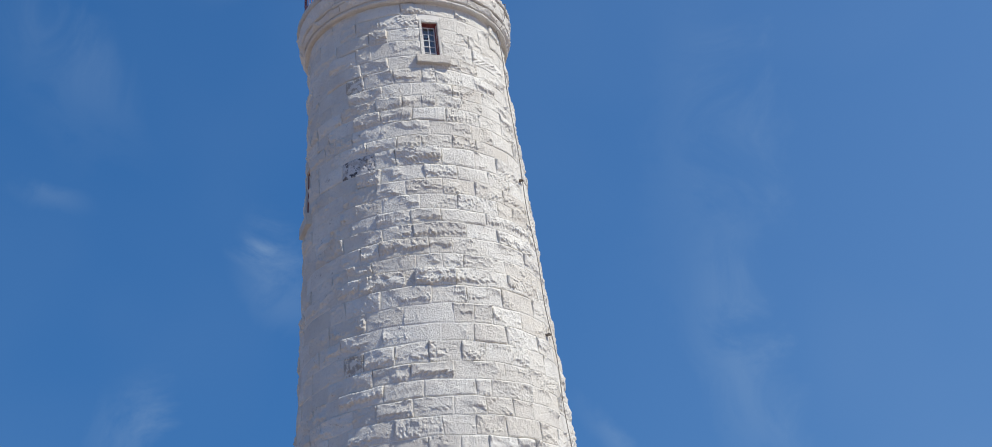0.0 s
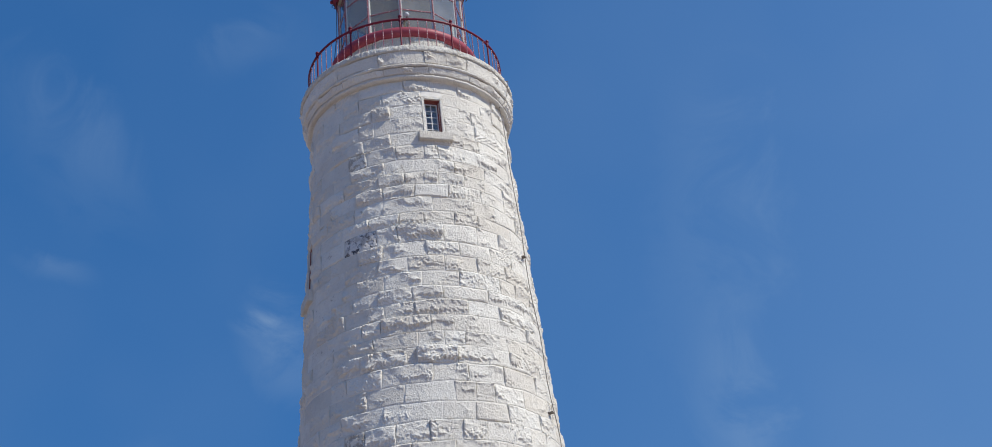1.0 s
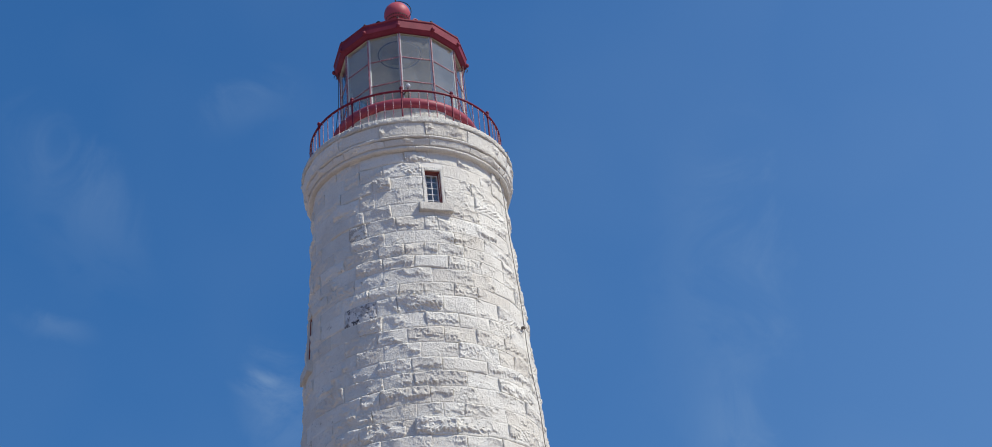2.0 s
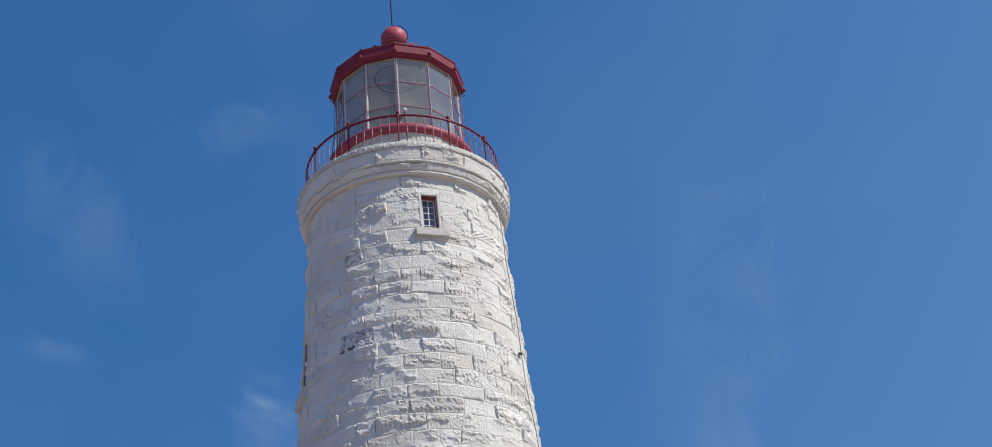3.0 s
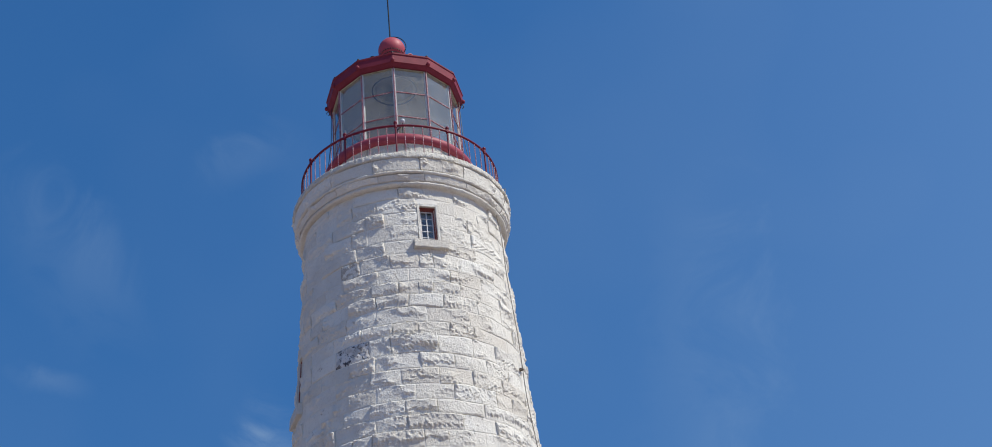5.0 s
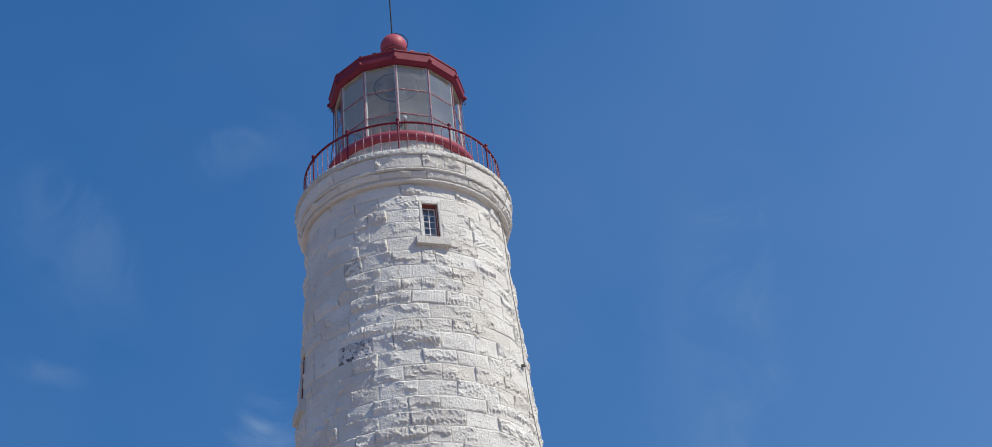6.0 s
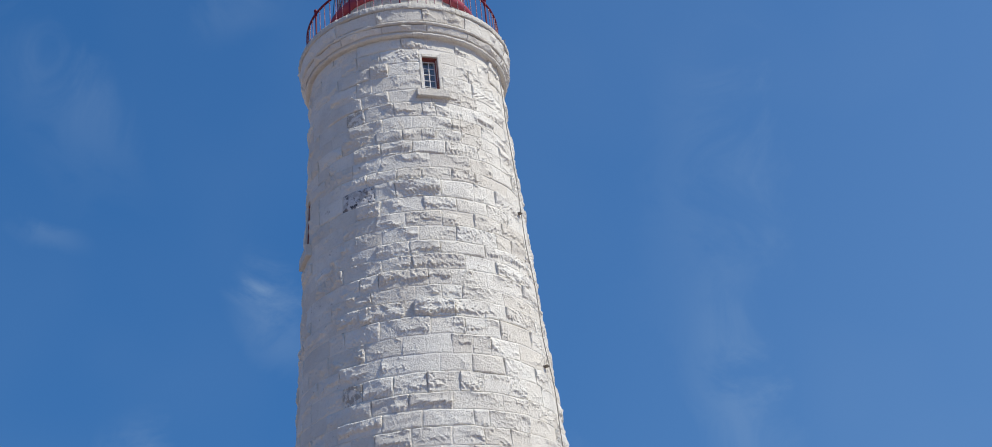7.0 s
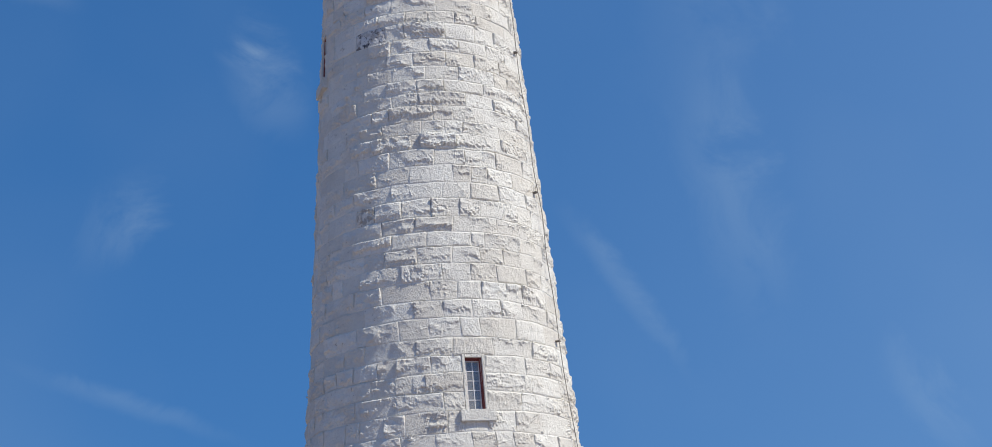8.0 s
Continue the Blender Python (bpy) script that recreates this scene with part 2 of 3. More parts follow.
def lathe(profile, n=96, a0=0.0, a1=360.0, closed=False):
    """Turns a profile of (radius, height) about the axis, from angle a0 to a1 (degrees from -y towards +x)."""
    bm = bmesh.new()
    full = a1 - a0 >= 360
    cols = n if full else n + 1
    rows = []
    for i in range(cols):
        a = radians(a0 + (a1 - a0) * i / n)
        rows.append([bm.verts.new((r * math.sin(a), -r * math.cos(a), z)) for r, z in profile])
    k = len(profile)
    for i in range(n):
        p, q = rows[i], rows[(i + 1) % cols]
        for j in range(k if closed else k - 1):
            f = (p[j], q[j], q[(j + 1) % k], p[(j + 1) % k])
            bm.faces.new(f)
    if closed and not full:
        bm.faces.new(rows[0])
        bm.faces.new(rows[-1][::-1])
    return bm


def tube(bm, points, radius, sides=8, closed=False):
    """A round bar along points."""
    pts = [Vector(p) for p in points]
    rings = []
    count = len(pts)
    for i, p in enumerate(pts):
        before, after = (pts[i - 1], pts[(i + 1) % count]) if closed else (pts[max(i - 1, 0)], pts[min(i + 1, count - 1)])
        d = (after - before).normalized()
        side = d.cross(Vector((0, 0, 1)) if abs(d.z) < 0.95 else Vector((1, 0, 0))).normalized()
        up = side.cross(d)
        rings.append([bm.verts.new(p + (side * math.cos(2 * math.pi * k / sides) + up * math.sin(2 * math.pi * k / sides)) * radius) for k in range(sides)])
    for i in range(count if closed else count - 1):
        a, b = rings[i], rings[(i + 1) % count]
        for k in range(sides):
            bm.faces.new((a[k], a[(k + 1) % sides], b[(k + 1) % sides], b[k]))
    if not closed:
        bm.faces.new(rings[0][::-1])
        bm.faces.new(rings[-1])
    return bm


def polar(r, degrees, z):
    return (r * math.sin(radians(degrees)), -r * math.cos(radians(degrees)), z)


def wall_radius(z):
    """Radius of the tapering tower at height z."""
    return 3.336 - 0.0643 * (z - 12) + 0.00068 * (z - 12) ** 2


# ---- ground ----
GROUND = -4.31  # the tower stands on lower ground than its lowest marked bed
bm = bmesh.new()
bmesh.ops.create_circle(bm, cap_ends=True, segments=96, radius=3000)
ground = part("ground", bm, ground_material(), None)
ground.location.z = GROUND
tagged(ground, "level unseen ground round the tower, toned for bounced light", "ground", kind="structure")

# ---- the lighthouse ----
lighthouse = new("lighthouse")
lighthouse.empty_display_size = 1.0
lighthouse.scale = (1.0, 1.0, 1.0617)
tagged(lighthouse, "tall white limewashed stone lighthouse with a red iron lantern", "lighthouse")

# Courses of stone: heights of the bed joints.
BEDS = [-4.056, -3.549, -3.042, -2.535, -2.028, -1.521, -1.014, -0.507,
        0.0, 0.51, 1.03, 1.54, 2.06, 2.57, 3.04, 3.44, 3.98, 4.47, 4.96, 5.41, 5.88, 6.42, 6.90, 7.41, 7.90, 8.35, 8.78, 9.21, 9.72, 10.19, 10.69, 11.17, 11.63, 12.01,
        12.47, 12.87, 13.26, 13.69, 14.13, 14.54, 15.05, 15.42, 15.86, 16.26, 16.63, 17.03, 17.49, 17.90, 18.38, 18.80, 19.24, 19.60]
# Windows: angle of the middle, sill top, head, width of the opening.
WINDOWS = [(13.7, 17.85, 18.99, 0.45), (13.5, 3.985, 5.345, 0.47), (-73.4, 14.30, 15.80, 0.50)]
JAMB = 0.08
FOOT = 8  # courses below the first one numbered in the tables of joints


def degrees_of(half, z, a):
    d = math.degrees(half / wall_radius(z))
    return a - d, a + d


def tower_core():
    """The wall behind the stones: mortar outside, hollow inside, with the window openings through it."""
    angles = sorted({round(a, 3) for a in np.arange(-180, 180, 4.0)} | {round(x, 3) for w in WINDOWS for x in degrees_of(w[3] / 2, (w[1] + w[2]) / 2, w[0])})
    heights = sorted(set(BEDS) | {h for w in WINDOWS for h in w[1:3]} | {20.5})
    bm = bmesh.new()
    outer = [[bm.verts.new(polar(wall_radius(z) - 0.030, a, z)) for a in angles] for z in heights]
    inner = [[bm.verts.new(polar(wall_radius(z) - 0.75, a, z)) for a in angles] for z in heights]
    na, nz = len(angles), len(heights)

    def hole(i, j):
        am, zm = (angles[j] + (angles[j + 1] if j + 1 < na else 180)) / 2, (heights[i] + heights[i + 1]) / 2
        return any(z0 < zm < z1 and abs(am - a) < math.degrees(w / 2 / wall_radius((z0 + z1) / 2)) for a, z0, z1, w in WINDOWS)

    cut = {(i, j) for i in range(nz - 1) for j in range(na) if hole(i, j)}
    for i in range(nz - 1):
        for j in range(na):
            k = (j + 1) % na
            if (i, j) not in cut:
                bm.faces.new((outer[i][j], outer[i][k], outer[i + 1][k], outer[i + 1][j]))
                bm.faces.new((inner[i][j], inner[i + 1][j], inner[i + 1][k], inner[i][k]))
                continue
            for (p, q), near in ((((i, j), (i, k)), (i - 1, j)), (((i + 1, j), (i + 1, k)), (i + 1, j)), (((i, j), (i + 1, j)), (i, j - 1)), (((i, k), (i + 1, k)), (i, k))):
                if near not in cut:
                    bm.faces.new((outer[p[0]][p[1]], outer[q[0]][q[1]], inner[q[0]][q[1]], inner[p[0]][p[1]]))
    for j in range(na):
        k = (j + 1) % na
        bm.faces.new((outer[-1][j], outer[-1][k], inner[-1][k], inner[-1][j]))
    return bm


wall = part("tower_wall", tower_core(), MORTAR, lighthouse, "tapering round wall of white limewashed rock-faced stone")


def waves(rng, u, v, wavelength, count=5):
    """Smooth random relief between about -1 and 1."""
    h = np.zeros_like(u)
    for _ in range(count):
        t, ph, s = rng.uniform(0, 2 * math.pi), rng.uniform(0, 2 * math.pi), rng.uniform(0.7, 1.5)
        h += np.sin((u * math.cos(t) + v * math.sin(t)) * 2 * math.pi * s / wavelength + ph)
    return h / count ** 0.5 * 0.8


def steps(length, cell):
    """Places along an edge: close to the ends, then even."""
    k = max(2, round((length - 0.08) / cell))
    return np.concatenate([[0.0, 0.012], np.linspace(0.04, length - 0.04, k + 1), [length - 0.012, length]])


def bed_wave(z, ang):
    """How far a bed joint strays from level."""
    return 0.011 * np.sin(7 * ang + z * 5.3) + 0.008 * np.sin(19 * ang + z * 8.7)


def rock_stone(a0, a1, z0, z1, rng, cell=0.045, style="rock", proud=None, radius=wall_radius, wild=1.0):
    """One rock-faced block between two angles and two heights, as verts and faces."""
    zm = (z0 + z1) / 2
    rm = radius(zm)
    w, h = radians(a1 - a0) * rm, z1 - z0
    us, vs = steps(w, cell), steps(h, cell)
    joint = 0.003
    u, v = np.meshgrid(us, vs)
    d = np.minimum(np.minimum(u, w - u), np.minimum(v, h - v))
    if style == "flat":
        p = proud or rng.uniform(0.035, 0.055)
        face = p + 0.006 * waves(rng, u, v, 0.30) + 0.003 * waves(rng, u, v, 0.1)
        lip = rng.uniform(0.03, 0.06)
    else:
        p = proud or rng.choice((0.04, 0.05, 0.055, 0.06, 0.065, 0.07, 0.08, 0.09))
        face = np.full_like(u, p)
        for _ in range(rng.randint(1, 3)):  # broad breaks
            t = rng.uniform(0, 2 * math.pi)
            slope, cu, cv = rng.uniform(0.04, 0.18), rng.uniform(0.1, 0.9) * w, rng.uniform(0.2, 0.8) * h
            face = np.minimum(face, p * rng.uniform(0.9, 1.2) - slope * ((u - cu) * math.cos(t) + (v - cv) * math.sin(t)))
        bend = 0.02 * waves(rng, u, v, 0.16)
        rough = wild * rng.choice((0.55, 0.8, 0.95, 1.1, 1.25))
        for dens, lift_by, tilt_by, scoop in ((14, 0.013, 0.20, 0.7), (60, 0.016, 0.44, 1.7), (260, 0.013, 0.55, 2.4)):  # scooped breaks with sharp ridges, large and small
            sites = max(4, round(w * h * dens))
            su, sv = np.array([rng.uniform(0, w) for _ in range(sites)]), np.array([rng.uniform(0, h) for _ in range(sites)])
            lift, tu, tv = (np.array([rng.uniform(-1, 1) for _ in range(sites)]) for _ in range(3))
            du, dv = 0.65 * (u[..., None] + bend[..., None] - su), v[..., None] - bend[..., None] - sv
            step = (lift_by * lift + tilt_by * (tu * du + tv * dv) + scoop * (du * du + dv * dv)).min(-1)
            most = lift_by * 1.6
            face = face + rough * most * np.tanh(step / most)
        if rng.random() < 0.5:  # a raised tongue with a ragged edge
            tongue = waves(rng, 0.7 * u, v, 0.75) + 0.5 * waves(rng, u, v, 0.2) + 0.32 * waves(rng, u, v, 0.085) + rng.uniform(-0.2, 0.7)
            face = face + wild * rng.uniform(0.008, 0.03) * (np.clip(tongue / 0.25, -1, 1) * 0.5 + 0.5) - 0.008
        face = face + 0.022
        brk = rng.uniform(0.30, 0.48) + 0.10 * waves(rng, u, v, 0.5) + 0.08 * waves(rng, u, v, 0.13)  # the face breaks back towards its foot
        face = face * (1 - rng.uniform(0.6, 0.9) * np.clip((brk - v / h) / 0.24, 0, 1))
        face = np.where(face < 0.03, 0.012 + 0.018 * np.exp((face - 0.03) / 0.03), face)
        lip = rng.uniform(0.016, 0.04)
    fray = 1 + 0.5 * waves(rng, u, v, 0.35)
    ends, beds = np.minimum(u, w - u), np.minimum(v, h - v)
    edge_u, edge_v = (np.clip(x / (lip * fray).clip(0.010), 0, 1) ** 0.7 for x in (ends, beds))
    out = 0.002 + face * (0.55 + 0.45 * edge_u) * (0.34 + 0.66 * edge_v)
    out[d < 0.001] = 0.0
    uu, vv = joint + u * (w - 2 * joint) / w, joint + v * (h - 2 * joint) / h
    ang = np.radians(a0) + uu / rm
    fu, fv = u / w, v / h
    z = z0 + vv + (1 - fv) * bed_wave(z0, ang) + fv * bed_wave(z1, ang)
    ang = ang + ((1 - fu) * math.sin(a0 * 91.7) + fu * math.sin(a1 * 91.7)) * 0.011 * (fv - 0.5)
    r = radius(z) - 0.040 + out
    verts = np.stack([r * np.sin(ang), -r * np.cos(ang), z], -1).reshape(-1, 3)
    nv, nu = u.shape
    faces = [(i * nu + j, i * nu + j + 1, (i + 1) * nu + j + 1, (i + 1) * nu + j) for i in range(nv - 1) for j in range(nu - 1)]
    return verts.tolist(), faces


def course_spans(z0, z1, rng, fixed, joints=()):
    """Angles of the stones of one course, leaving out the windows and the fixed stones."""
    blocked = [(x0, x1) for x0, x1, *_ in fixed]
    zm = (z0 + z1) / 2
    for w in WINDOWS:
        if w[1] - 0.12 < zm < w[2] + 0.05:
            blocked.append(degrees_of(w[3] / 2 + JAMB, zm, w[0]))
    blocked.sort()
    start = rng.uniform(0, 12)
    if not blocked:
        gaps = [(-190 + start, 170 + start)]
    else:
        gaps = [(b[1], c[0]) for b, c in zip(blocked, blocked[1:])] + [(blocked[-1][1], blocked[0][0] + 360)]
    spans, pieces_of = [], []
    for g0, g1 in gaps:
        cuts = [g0] + [x for j in joints for x in (j, j + 360) if g0 + 2.5 < x < g1 - 2.5] + [g1]
        pieces_of += [(p, q) for p, q in zip(cuts, cuts[1:])]
    for g0, g1 in pieces_of:
        if g1 - g0 < 1.0:
            continue
        if g1 - g0 < 27:
            spans.append((g0, g1))
            continue
        per = 180 / math.pi / wall_radius(zm)
        pieces, left = [], (g1 - g0) / per
        while left > 0:
            step = rng.choice((0.55, 0.75, 0.95, 1.05, 1.15, 1.3, 1.45)) * rng.uniform(0.9, 1.1)
            pieces.append(step)
            left -= step
        k = (g1 - g0) / per / sum(pieces)
        a = g0
        for step in pieces:
            spans.append((a, a + step * k * per))
            a += step * k * per
    return spans


# Angles at which upright joints stand on the side that faces the open ground, course by course.
LOWER_JOINTS = {6: (-3.3, 10.6, 20.0), 7: (1.6, 29.4), 8: (-9.3, 33.8), 9: (-11.6, 1.3, 25.8),
                10: (-3.8,), 11: (-9.7, 5.5, 22.6), 12: (-3.8, 9.3, 17.8, 34.9), 13: (-9.9, 2.6, 15.0, 28.2),
                14: (-24.2, 9.2, 19.9, 32.1), 15: (-14.9, 3.2, 15.7, 28.2), 16: (-7.5, 8.1, 20.8, 32.6), 17: (-18.9, -2.8, 17.4, 23.8),
                18: (-7.8, 9.4, 31.0), 19: (-13.7, -0.1, 13.1, 23.1), 20: (-18.6, 5.7, 19.2, 34.1), 21: (-9.3, 11.3, 20.3, 28.6)}
UPPER_JOINTS = {22: (-18.9, 2.9, 17.8, 34.6), 23: (-7.6, 10.1, 27.9), 24: (-2.6, 8.9, 18.1, 39.1), 25: (-18.7, 3.6, 13.7, 30.9),
                26: (-17.0, -3.1, 20.9, 37.4), 27: (-3.8, 10.0, 32.1), 28: (-30.2, 0.9, 18.3, 40.0), 29: (-19.1, -5.1, 12.2, 28.3),
                30: (-29.2, -16.7, 4.1, 20.0), 31: (30.3,), 32: (-8.0, 4.1, 19.2, 32.0), 33: (-15.8, 8.9, 30.4),
                34: (-15.5, 0.5, 17.5, 36.1), 35: (-17.9, -4.0, 5.7, 12.9, 27.0), 36: (-14.0, 1.4, 22.3), 37: (-7.9, 7.1, 14.3, 28.9)}

# Stones that stand out by their look: course, angles, look, how far they stand proud.
FIXED = {31: [(-37.6, -19.4, "flaking", 0.03), (-9.0, 12.8, "rock", 0.14)], 23: [(-3.5, 14.0, "rock", 0.14)], 19: [(-36.5, -27.0, "bare", 0.06)], 37: [(-35.0, -24.0, "bare", 0.07)]}

# ---- cornice, gallery and pedestal ----
def ring_of_pieces(name, profile, parent, count, mat, start=0.0, gap=0.10, seg=32, worn=1.0):
    step = 360 / count
    mesh = None
    for k in range(count):
        if mesh is None:
            bm = lathe(profile, seg, gap / 2, step - gap / 2, closed=True)
            for vert in bm.verts:  # weathered edges
                vert.co += Vector((vert.co.x, vert.co.y, 0)).normalized() * worn * (0.016 * noise.noise(vert.co * 8.0) + 0.012 * noise.noise(vert.co * 23.0))
                vert.co.z += 0.006 * noise.noise(vert.co * 11.0)
            first = part(name, bm, mat, parent)
            smooth(first, 50)
            mesh, ob = first.data, first
        else:
            ob = part(name, mesh, mat, parent)
        ob.matrix_basis = pose(0, 0, 0, 0, 0, start + k * step)


cornice = part("cornice", lathe([(2.2, 19.58), (2.86, 19.58), (3.00, 19.70), (3.05, 19.9), (3.10, 20.02), (3.12, 20.40), (2.2, 20.44)], 96, closed=True), MORTAR, lighthouse, "moulded white stone cornice under the gallery")


def roll(r0, r1, z0, z1):
    """Profile of a rounded moulding."""
    mid, half = (z0 + z1) / 2, (z1 - z0) / 2
    return [(2.6, z0)] + [(r0 + (r1 - r0) * math.cos(t), mid + half * math.sin(t)) for t in np.linspace(-math.pi / 2, math.pi / 2, 9)] + [(2.6, z1)]


ring_of_pieces("lower_moulding", roll(2.96, 3.045, 19.60, 19.715), cornice, 14, DRESSED, 5)
ring_of_pieces("upper_moulding", roll(3.10, 3.16, 19.91, 20.0), cornice, 14, DRESSED, 12)
slab_profile = [(2.15, 20.38), (3.17, 20.38), (3.205, 20.395), (3.215, 20.43), (3.215, 20.47), (3.21, 20.51), (3.205, 20.54), (3.18, 20.57), (3.0, 20.585), (2.15, 20.60)]
ring_of_pieces("gallery_slab", slab_profile, cornice, 14, WEATHERED, 3, seg=56, worn=1.6)
rng = random.Random(5)
for z0, z1, rr, tilt, per in ((19.72, 19.90, 3.07, 0.35, 15), (20.005, 20.375, 3.15, 0.10, 15)):
    a = rng.uniform(0, 20)
    for k in range(per):
        step = 360 / per
        b = a + step
        stone = part("cornice_stone", rock_stone(a, b, z0, z1, rng, 0.026, "rock", 0.042, lambda z: rr + tilt * (z - z0), 1.3), STONE, cornice)
        a = b

pedestal = part("pedestal", lathe([(2.12, 20.55), (2.12, 21.66), (1.7, 21.66)], 96), MORTAR, lighthouse, "rough white stone drum under the lantern")
for z0, z1 in ((20.64, 21.13), (21.13, 21.66)):
    for k in range(12):
        part("pedestal_stone", rock_stone(k * 30 + z0 * 40, k * 30 + 30 + z0 * 40, z0, z1, rng, 0.03, "rock", 0.05, lambda z: 2.17, 1.25), WEATHERED, pedestal)

# ---- gallery railing ----
RAIL_R, RAIL_Z = 2.93, 21.64
railing = part("gallery_railing", tube(bmesh.new(), [polar(RAIL_R, a, RAIL_Z) for a in range(0, 360, 4)], 0.034, 10, closed=True), RED, lighthouse, "dark red iron gallery railing with slim bars")
smooth(railing)


def rail_post():
    bm = bmesh.new()
    tube(bm, [(0, 0, 20.6), (0, 0, 20.66)], 0.065, 10)
    tube(bm, [(0, 0, 20.66), (0, 0, RAIL_Z + 0.03)], 0.026, 10)
    tube(bm, [(0, 0, RAIL_Z - 0.06), (0, 0, RAIL_Z + 0.05)], 0.045, 10)
    bmesh.ops.create_uvsphere(bm, u_segments=12, v_segments=8, radius=0.058, matrix=pose(0, 0, RAIL_Z + 0.10))
    return bm


post_mesh = bar_mesh = None
for k in range(72):
    a = -0.8 + k * 5
    if k % 6 == 0:
        ob = part("post", post_mesh or rail_post(), RED, railing)
        if post_mesh is None:
            post_mesh = smooth(ob).data
    else:
        ob = part("bar", bar_mesh or tube(bmesh.new(), [(0, 0, 20.6), (0, 0, RAIL_Z)], 0.013, 7), RED_FLAKED, railing)
        if bar_mesh is None:
            bar_mesh = smooth(ob).data
    ob.matrix_basis = pose(*polar(RAIL_R, a, 0), 0, 0, a)

# ---- lantern ----
LR, TURN = 1.93, 0.0  # radius at the glazing corners, angle of the first corner
FLOOR, EAVES = 21.9, 24.56
lantern = part("lantern", lathe([(1.75, 21.6), (2.17, 21.6)] + [(2.16 + 0.155 * math.cos(t), 21.76 + 0.16 * math.sin(t)) for t in np.linspace(-1.3, 1.9, 12)] + [(1.98, 21.92), (1.75, 21.92)], 120, closed=True),
               RED_FADED, lighthouse, "twelve-sided glazed lantern on a rounded faded red sill")
smooth(lantern)


def corner(k, r=LR, z=0.0):
    return Vector(polar(r, TURN + 30 * k, z))


def side_pose(k):
    """Local frame of one side of the lantern: x along it, -y outwards, z up."""
    a = TURN + 30 * k + 15
    return pose(*polar(LR * math.cos(radians(15)), a, 0), 0, 0, a)


SIDE = 2 * LR * math.sin(radians(15))
bar_z = [FLOOR, 22.77, 23.65, EAVES]
upright = bar = inner = pane_meshes = None
for k in range(12):
    bm = bmesh.new()
    box(bm, -0.019, 0.019, -0.055, -0.012, FLOOR - 0.03, EAVES, 0.008)
    ob = part("mullion", upright or bm, RED_FLAKED, lantern, "thin mullion with flaking red paint")
    upright = ob.data
    ob.matrix_basis = pose(*corner(k), 0, 0, TURN + 30 * k)
    # added white strip: the mullion's sunlit flanks and white paint, put into colour
    bm = bmesh.new()
    box(bm, -0.046, 0.046, -0.010, 0.06, FLOOR - 0.03, EAVES, 0.006)
    ob = part("mullion_flank", inner or bm, WHITE, lantern, "white strip for the mullion's sunlit side and white paint")
    inner = ob.data
    ob.matrix_basis = pose(*corner(k), 0, 0, TURN + 30 * k)
    for i in (1, 2):
        bm = bmesh.new()
        box(bm, -SIDE / 2 + 0.022, SIDE / 2 - 0.022, -0.02, 0.02, -0.016, 0.016, 0.005)
        ob = part("glazing_bar", bar or bm, RED_FLAKED, lantern)
        bar = ob.data
        ob.matrix_basis = side_pose(k) @ pose(0, 0, bar_z[i])
    for i in range(3):
        bm = bmesh.new()
        box(bm, -SIDE / 2 + 0.024, SIDE / 2 - 0.024, -0.004, 0.004, bar_z[i] + 0.018, bar_z[i + 1] - 0.018)
        ob = part("pane", bm, LANTERN_GLASS, lantern, "salt-hazed pane of clear glass" if k == 0 and i == 0 else "")
        ob.matrix_basis = side_pose(k)
        ob.visible_shadow = False


def twelve(profile, closed=False):
    bm = lathe(profile, 12, TURN, TURN + 360, closed)
    return bm


roof = part("roof", twelve([(1.96, 24.52), (2.02, 24.53), (2.10, 24.60), (2.135, 24.62), (2.135, 24.88), (2.16, 24.90), (2.16, 24.94), (2.10, 24.97), (1.2, 25.66), (0.55, 26.12), (0.40, 26.24), (0.36, 26.36), (0.2, 26.36)]), RED_ROOF, lighthouse,
            "low twelve-sided red iron lantern roof")
part("ceiling", twelve([(1.98, 24.50), (1.80, 24.56), (0.66, 25.28), (0.62, 25.28), (0.62, 25.7), (0.02, 25.75)]), LINING, roof, "grey lining under the lantern roof")
ring = part("vent_ring", tube(bmesh.new(), [polar(0.70, a, 25.24) for a in range(0, 360, 8)], 0.022, 8, closed=True), DARK, roof, "dark iron ring round the roof vent")
smooth(ring)
bm = bmesh.new()
bmesh.ops.create_uvsphere(bm, u_segments=40, v_segments=24, radius=0.44, matrix=pose(0, 0, 26.83))
tube(bm, [(0, 0, 27.25), (0, 0, 27.31)], 0.06, 12)
ball = part("ventilator_ball", bm, RED_BALL, roof, "faded red ball ventilator")
smooth(ball)
for k in range(30):
    for row, zz in ((0, -0.285), (1, -0.205)):
        a = k * 12 + row * 6
        rr = (0.44 ** 2 - zz ** 2) ** 0.5
        bm = bmesh.new()
        tube(bm, [polar(rr - 0.012, a, 26.83 + zz), polar(rr + 0.004, a, 26.83 + zz - 0.003)], 0.026, 8)
        if -100 < ((a + 180) % 360) - 180 < 100:
            part("vent_hole", bm, DARK, ball)
        else:
            bm.free()
for k in range(12):
    bm = bmesh.new()
    bmesh.ops.create_uvsphere(bm, u_segments=12, v_segments=8, radius=0.062, matrix=Matrix.Diagonal((1, 1, 1.15, 1)))
    tube(bm, [(0, 0.05, 0.0), (0, -0.03, 0.0)], 0.05, 10)
    knob = part("eaves_knob", bm, RED_ROOF, roof)
    smooth(knob)
    knob.matrix_basis = pose(*corner(k, 2.15, 24.67), 0, 0, TURN + 30 * k)
